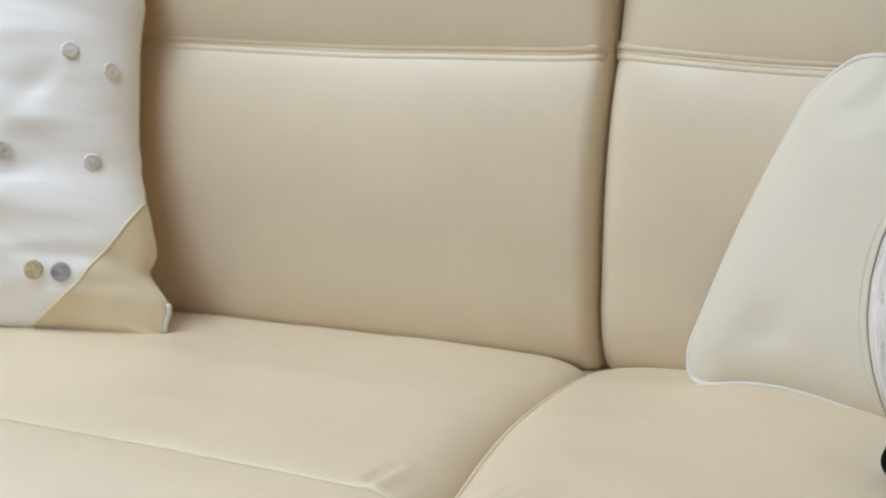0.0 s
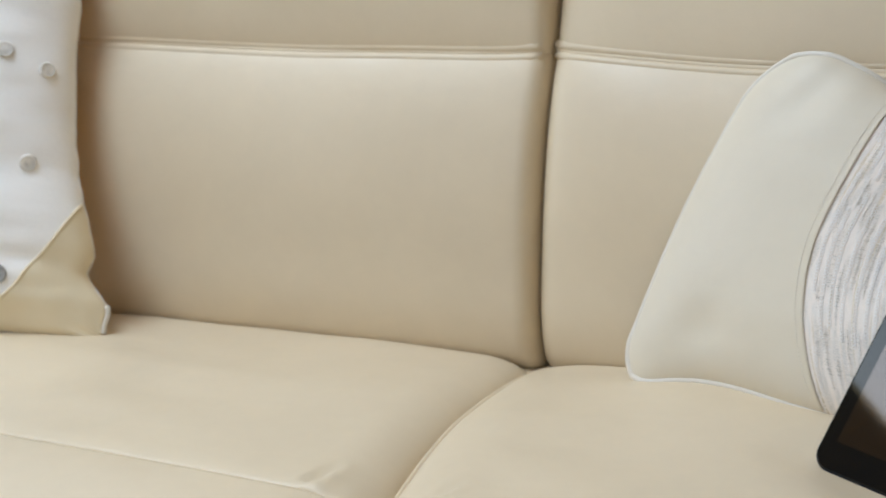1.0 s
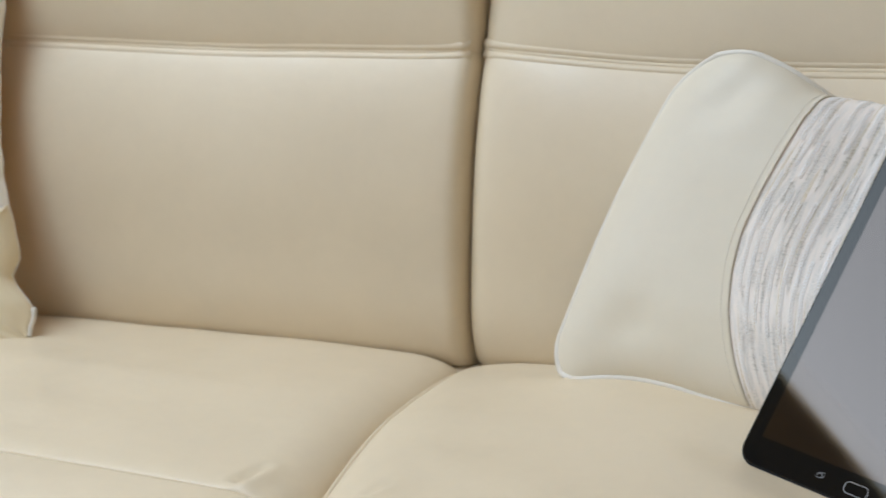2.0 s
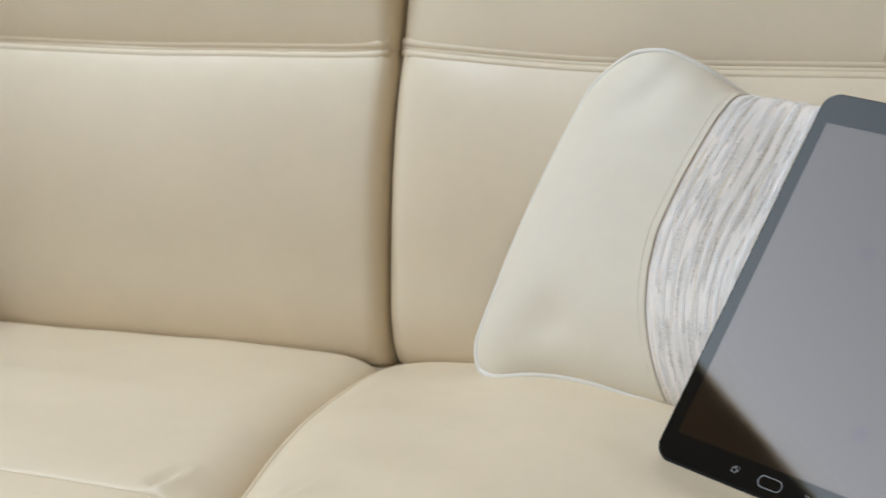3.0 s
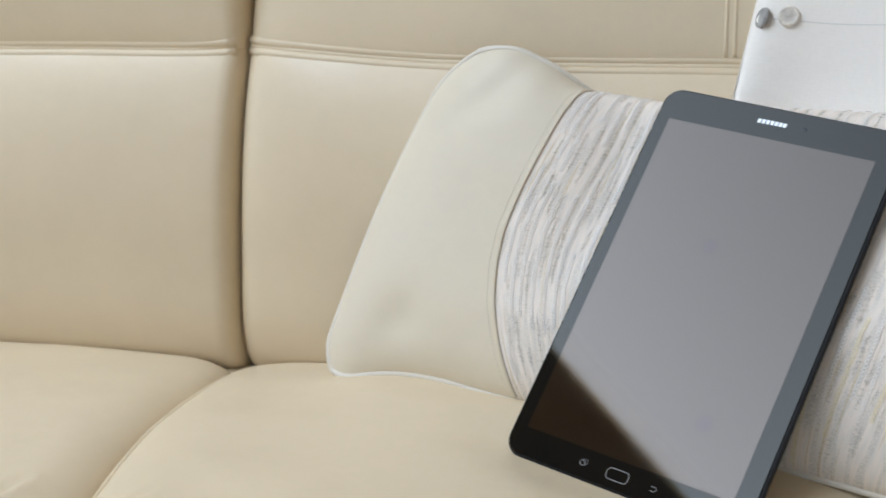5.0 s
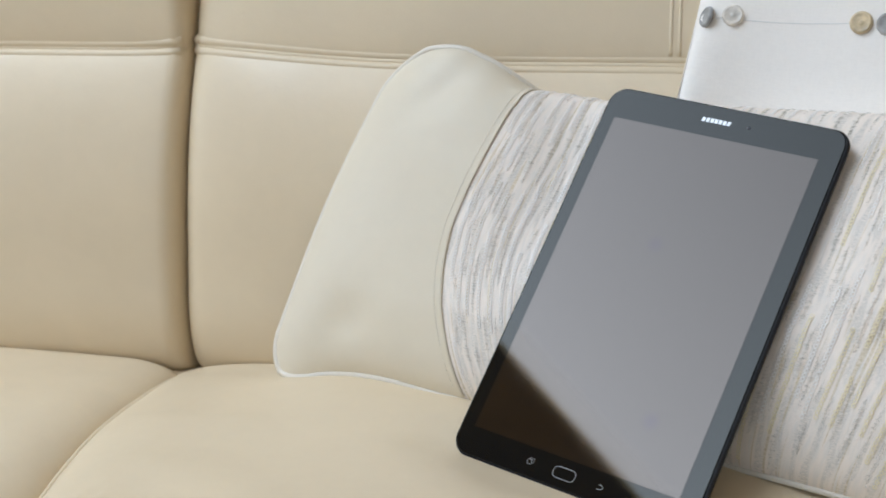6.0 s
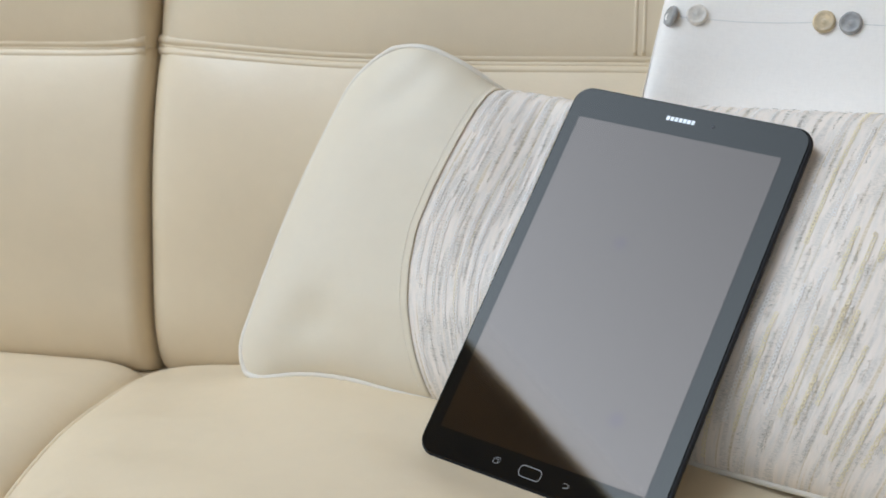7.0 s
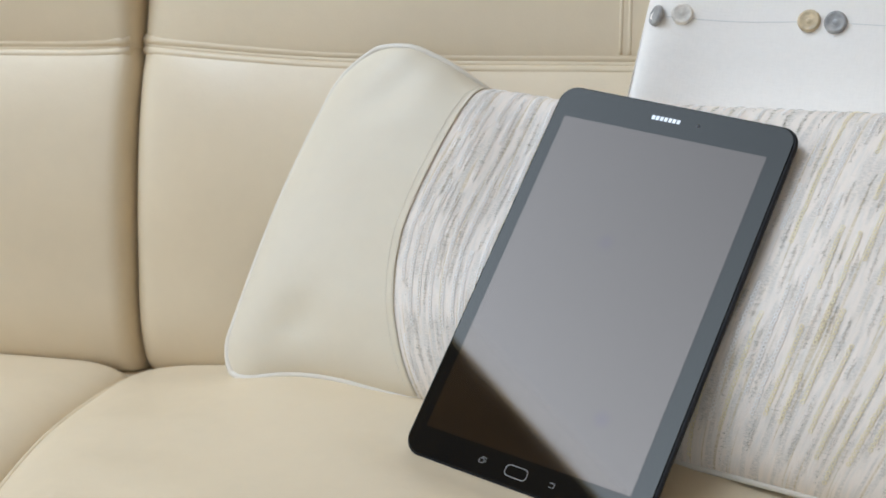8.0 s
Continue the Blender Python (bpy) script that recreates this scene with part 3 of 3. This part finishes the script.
def sliver(soup, a, across, n, wide, thick):
    """A short end of metal yarn that stands a little off the cloth."""
    t = n.cross(across).normalized() * thick
    ids = [soup.append_vert(c) for c in (a - across * wide - t, a + across * wide - t * 0.4, a + across * wide + t * 0.4, a - across * wide + t, a + n * thick * 2.2)]
    for i in range(4):
        soup.faces.append((ids[i], ids[(i + 1) % 4], ids[4]))


silver, gold, yarn, tinsel = Soup(), Soup(), Soup(), Soup()
PITCH = 0.0028
u = B0 + 0.02
while u < B1 - 0.02:
    k = (u - B0) / (B1 - B0)
    golden = rng.random() < 0.14 + 0.80 * max(0.0, min(1.0, (k - 0.38) / 0.3))
    v = -0.98 + rng.random() * 0.4
    while v < 0.97:
        soup = gold if golden else silver
        for _ in range(rng.randint(9, 48)):
            if v > 0.97:
                break
            a, n = on_face(P2, u + rng.uniform(-0.0007, 0.0007), v)
            tilt = Euler((rng.uniform(-0.2, 0.2), rng.uniform(-0.2, 0.2), 0)).to_matrix().to_4x4()
            ring(soup, Matrix.Translation(a + n * 0.0003) @ n.to_track_quat("Z", "Y").to_matrix().to_4x4() @ tilt, 0.00140, 0.00052, 0.00026)
            v += 2 * PITCH / P2.h
        v += rng.uniform(0.05, 0.45)
    # blocks of metal yarn beside the chain, sewn crosswise
    step = rng.uniform(0.0055, 0.0100)
    mid = u + step / P2.w
    v = -0.98 + rng.random() * 0.3
    while v < 0.97:
        first, stop, half = v, v + rng.uniform(0.10, 0.42), rng.uniform(0.0011, 0.0021)
        while v < min(stop, 0.97):
            a, n = on_face(P2, mid + rng.uniform(-0.0016, 0.0016), v)
            across = (P2.at(mid + 0.01, v + rng.uniform(-0.006, 0.006)) - P2.at(mid - 0.01, v)).normalized()
            fade = min(1.0, (stop - v) / 0.06, 0.4 + (v - first) / 0.08)
            sliver(tinsel if rng.random() < (0.70 if k < 0.3 else 0.35) else yarn, a + n * 0.0002, across, n, half * fade * rng.uniform(0.45, 1.35), rng.uniform(0.00009, 0.00018))
            v += 2 * rng.uniform(0.0005, 0.0012) / P2.h
        v += rng.uniform(0.04, 0.28)
    u += 2 * step / P2.w
tinsel.done("tinsel_fringe", TINSEL, band, "glinting crosswise ends of white tinsel")
yarn.done("yarn_fringe", METAL_YARN, band, "short crosswise ends of silvery yarn")
silver.done("sequin_chain", SEQUIN_SILVER, band, "rows of pearly ring sequins")
gold.done("sequin_chain", SEQUIN_GOLD, band, "rows of pale gold ring sequins")


# the white button pillow beside the far end
def button_pillow(label, m, p, buttons, seams, corner=None, back=WHITE_LINEN):
    ob = thing("button_pillow", label, "pillow", m, "white button pillows")
    part("front_cover", p.face(-1, 1, nu=90, nv=110), WHITE_LINEN, ob)
    part("back_cover", p.face(-1, 1, side=1), back, ob)
    part("edge_seam", tube(p.rim(), 0.0009, 6, True), WHITE_LINEN, ob)
    for uu, vv, r, mat, lab in buttons:
        a, n = on_face(p, uu, vv)
        if uu < -0.94:
            n = (n + Vector((-1.1, 0, 0))).normalized()
        button(ob, a, n, r, mat, lab)
    if corner:
        u1, v1 = corner

        def cut(b):
            bow = 0.55 * b * (1 - b)
            return 1 - (1 - u1) * (1 - b) * (1 - bow), -1 + (1 + v1) * b * (1 - bow)

        def patch(a, b):
            cu, cv = cut(b)
            fold = 0.0030 * math.exp(-((a * b - 0.42) / 0.05) ** 2) * a + 0.0025 * noise.noise(Vector((a * 3.1, b * 4.3, 6.0)))
            return p.at(1 - (1 - cu) * a, -1 + (1 + cv) * a) + Vector((0.0006, -0.0030 + fold * (1 - a ** 4), 0))

        bm = sheet([i / 18 for i in range(19)], [j / 24 for j in range(25)], patch)
        bmesh.ops.remove_doubles(bm, verts=bm.verts[:], dist=0.00001)
        part("corner_patch", bm, TAN_LEATHER, ob, "tan leather corner")
        part("corner_cord", tube([p.at(*cut(b / 24)) + Vector((0, -0.0026, 0)) for b in range(25)], 0.0015, 8), TAN_LEATHER, ob)
        part("corner_piping", tube([p.at(1, -0.985 + 0.13 * i / 12) + Vector((0.0008, -0.0020, 0)) for i in range(13)], 0.0026, 8), PIPING, ob, "white piping at the corner")
    for line in seams:
        pts = []
        for i in range(41):
            s = i / 40
            uu, vv = line[0] + (line[2] - line[0]) * s, line[1] + (line[3] - line[1]) * s
            pts.append(p.at(uu, vv) + Vector((0, 0.0002, 0)))
        part("seam_line", tube(pts, 0.0005, 5), THREAD, ob)
    return ob


def creased(p, u, v):
    """Soft cross folds in loosely stuffed linen."""
    k = (1 - abs(u) ** 4) * (1 - abs(v) ** 6)
    e = max(0.0, u) ** 5
    side = e * (0.004 * noise.noise(Vector((v * 5.0, 2.0, 0.0))) + 0.002 * noise.noise(Vector((v * 13.0, 7.0, 0.0))) + 0.011 * math.exp(-((v + 0.60) / 0.20) ** 2) - 0.006 * math.exp(-((v + 0.735) / 0.04) ** 2) + 0.009 * math.exp(-((v + 0.86) / 0.06) ** 2) - 0.010 * max(0.0, v + 0.40))
    fold = 0.010 * noise.noise(Vector((u * 1.3 + v, v * 4.2, 3.0))) + 0.0045 * noise.noise(Vector((u * 2.0 - v * 2.0, v * 12.0, 8.0)))
    ridge = abs(noise.noise(Vector((u * 1.5 + v * 1.4, v * 4.5 - u * 0.8, 5.5)))) + 0.5 * abs(noise.noise(Vector((u * 2.6 - v, v * 9.0, 1.5))))
    return p + Vector((side, k * (fold + 0.010 * (0.35 - min(0.35, ridge)) - 0.001), 0.0))


P1 = Pillow(0.40, 0.42, 0.052, 0.18, 0.05, 0.018, 9, bend=creased)
m1 = upright((0, 0, 0), (0.93, 0.36, 0), (-0.115, 0.30, 0.95))
m1.translation = Vector((-0.5935, 0.086, 0.4455)) - m1.to_3x3() @ Vector((P1.w / 2, 0, -P1.h / 2))
left_pillow = button_pillow("white linen pillow with round buttons and a tan corner", m1, P1, [
    (0.697, 0.120, 0.0072, BUTTON_PEARL, "pearl button"), (0.895, 0.055, 0.0068, BUTTON_PEARL, "pearl button"),
    (0.388, -0.299, 0.0072, BUTTON_PEARL, "pearl button"), (0.810, -0.324, 0.0072, BUTTON_PEARL, "pearl button"),
    (0.514, -0.780, 0.0080, BUTTON_TAN, "tan button"), (0.631, -0.780, 0.0080, BUTTON_GREY, "grey button")], [], (0.43, -0.46), OCHRE_BOUNCE)


def tucked(p):
    """The lower half is pressed back by the long pillow in front of it."""
    reach = 0.014 - (p.x + 0.155) * 0.21
    over = p.z + 0.027
    reach -= over * (0.3 if over > 0 else 0.45)
    push = max(0.0, reach - p.y) * max(0.0, 1 - (abs(p.x) / 0.207) ** 6)
    return Vector((p.x, p.y + push, p.z))


P3 = Pillow(0.42, 0.42, 0.055, 0.05, 0.05, 0.02, 5, dent=tucked)
m3 = upright((0, 0, 0), (0.98, -0.10, -0.13), (0.18, 0.48, 0.87))
m3.translation = Vector((0.309, 0.148, 0.655))
right_pillow = button_pillow("white linen pillow with paired round buttons behind the long pillow", m3, P3, [
    (-0.959, 0.114, 0.0072, BUTTON_GREY, "dark grey button"), (-0.878, 0.130, 0.0072, BUTTON_PEARL, "pale pearl button"),
    (-0.469, 0.150, 0.0074, BUTTON_TAN, "tan button"), (-0.386, 0.149, 0.0074, BUTTON_GREY, "grey button")],
    [(-0.93, 0.116, -0.47, 0.150), (-0.38, 0.149, 0.2, 0.135)])

# ---- the tablet ----
tablet = thing("tablet", "black tablet computer leaning on the long pillow, screen off", "tablet", tab_m)


def rounded(x0, x1, z0, z1, r, n=8):
    out = []
    for cx, cz, q0 in ((x1 - r, z0 + r, -90), (x1 - r, z1 - r, 0), (x0 + r, z1 - r, 90), (x0 + r, z0 + r, 180)):
        for i in range(n + 1):
            q = radians(q0 + 90 * i / n)
            out.append((cx + r * math.cos(q), cz + r * math.sin(q)))
    return out


def slab(rings):
    """A closed body from outlines (points, y), front to back."""
    bm = bmesh.new()
    loops = [[bm.verts.new((x, y, z)) for x, z in pts] for pts, y in rings]
    n = len(loops[0])
    for A, B in zip(loops, loops[1:]):
        for k in range(n):
            bm.faces.new((A[k], B[k], B[(k + 1) % n], A[(k + 1) % n]))
    bm.faces.new(loops[0])
    bm.faces.new(loops[-1][::-1])
    bmesh.ops.recalc_face_normals(bm, faces=bm.faces[:])
    return bm


def inset(d, r):
    return rounded(d, TW - d, d, TH - d, r)


part("body", slab([(inset(0.0012, 0.0105), 0.0002), (inset(0.0002, 0.0115), 0.0008), (inset(0.0, 0.0117), 0.0022), (inset(0.0006, 0.0113), 0.0045), (inset(0.0030, 0.0095), 0.0070), (inset(0.0070, 0.0070), TT)]), BLACK_BODY, tablet, smooth=False)
glass = part("front_glass", slab([(rounded(0.0016, TW - 0.0026, 0.0016, TH - 0.0014, 0.0100), -0.0006), (rounded(0.0012, TW - 0.0022, 0.0012, TH - 0.0010, 0.0104), -0.0003), (rounded(0.0012, TW - 0.0022, 0.0012, TH - 0.0010, 0.0104), 0.0004)]), BEZEL, tablet, "glossy black glass bezel", smooth=False)
SX, SZ = 0.00985, 0.0186
part("screen", slab([(rounded(SX, SX + 0.1364, SZ, SZ + 0.217, 0.0004, 2), -0.00075), (rounded(SX, SX + 0.1364, SZ, SZ + 0.217, 0.0004, 2), -0.0005)]), SCREEN, glass, "dark switched-off screen", smooth=False)


def outline(pts, r, y=-0.0007):
    return tube([(x, y, z) for x, z in pts], r, 6, True, 1.0)


cx, cz = 0.0765, 0.0098
part("home_button", outline(rounded(cx - 0.0072, cx + 0.0072, cz - 0.0034, cz + 0.0034, 0.0028, 6), 0.00022), ICON, glass, "outlined oval home button")
part("recent_icon", outline(rounded(cx - 0.0250, cx - 0.0220, cz - 0.0012, cz + 0.0014, 0.0003, 2), 0.00016), ICON, glass)
part("recent_icon", tube([(cx - 0.0240, -0.0007, cz + 0.0014), (cx - 0.0235, -0.0007, cz + 0.0024), (cx - 0.0208, -0.0007, cz + 0.0024), (cx - 0.0208, -0.0007, cz - 0.0002), (cx - 0.0220, -0.0007, cz - 0.0006)], 0.00016, 5), ICON, glass)
part("back_icon", tube([(cx + 0.0220, -0.0007, cz - 0.0014), (cx + 0.0240, -0.0007, cz - 0.0014)] + [(cx + 0.0240 + 0.0013 * math.sin(radians(a)), -0.0007, cz - 0.0001 - 0.0013 * math.cos(radians(a))) for a in range(15, 181, 15)] + [(cx + 0.0218, -0.0007, cz + 0.0012)], 0.00017, 5), ICON, glass)
# the maker's mark, as plain slanted blocks
for i in range(7):
    x = cx - 0.0098 + i * 0.0028
    z = TH - 0.0112
    part("emblem_block", slab([([(x, z - 0.0014), (x + 0.0021, z - 0.0014), (x + 0.0023, z + 0.0014), (x + 0.0002, z + 0.0014)], -0.00072), ([(x, z - 0.0014), (x + 0.0021, z - 0.0014), (x + 0.0023, z + 0.0014), (x + 0.0002, z + 0.0014)], -0.0006)]), EMBLEM, glass, smooth=False)
part("camera_lens", slab([(rounded(cx + 0.020, cx + 0.0224, TH - 0.0124, TH - 0.0100, 0.0012, 6), -0.0007), (rounded(cx + 0.020, cx + 0.0224, TH - 0.0124, TH - 0.0100, 0.0012, 6), -0.0005)]), LENS, glass)
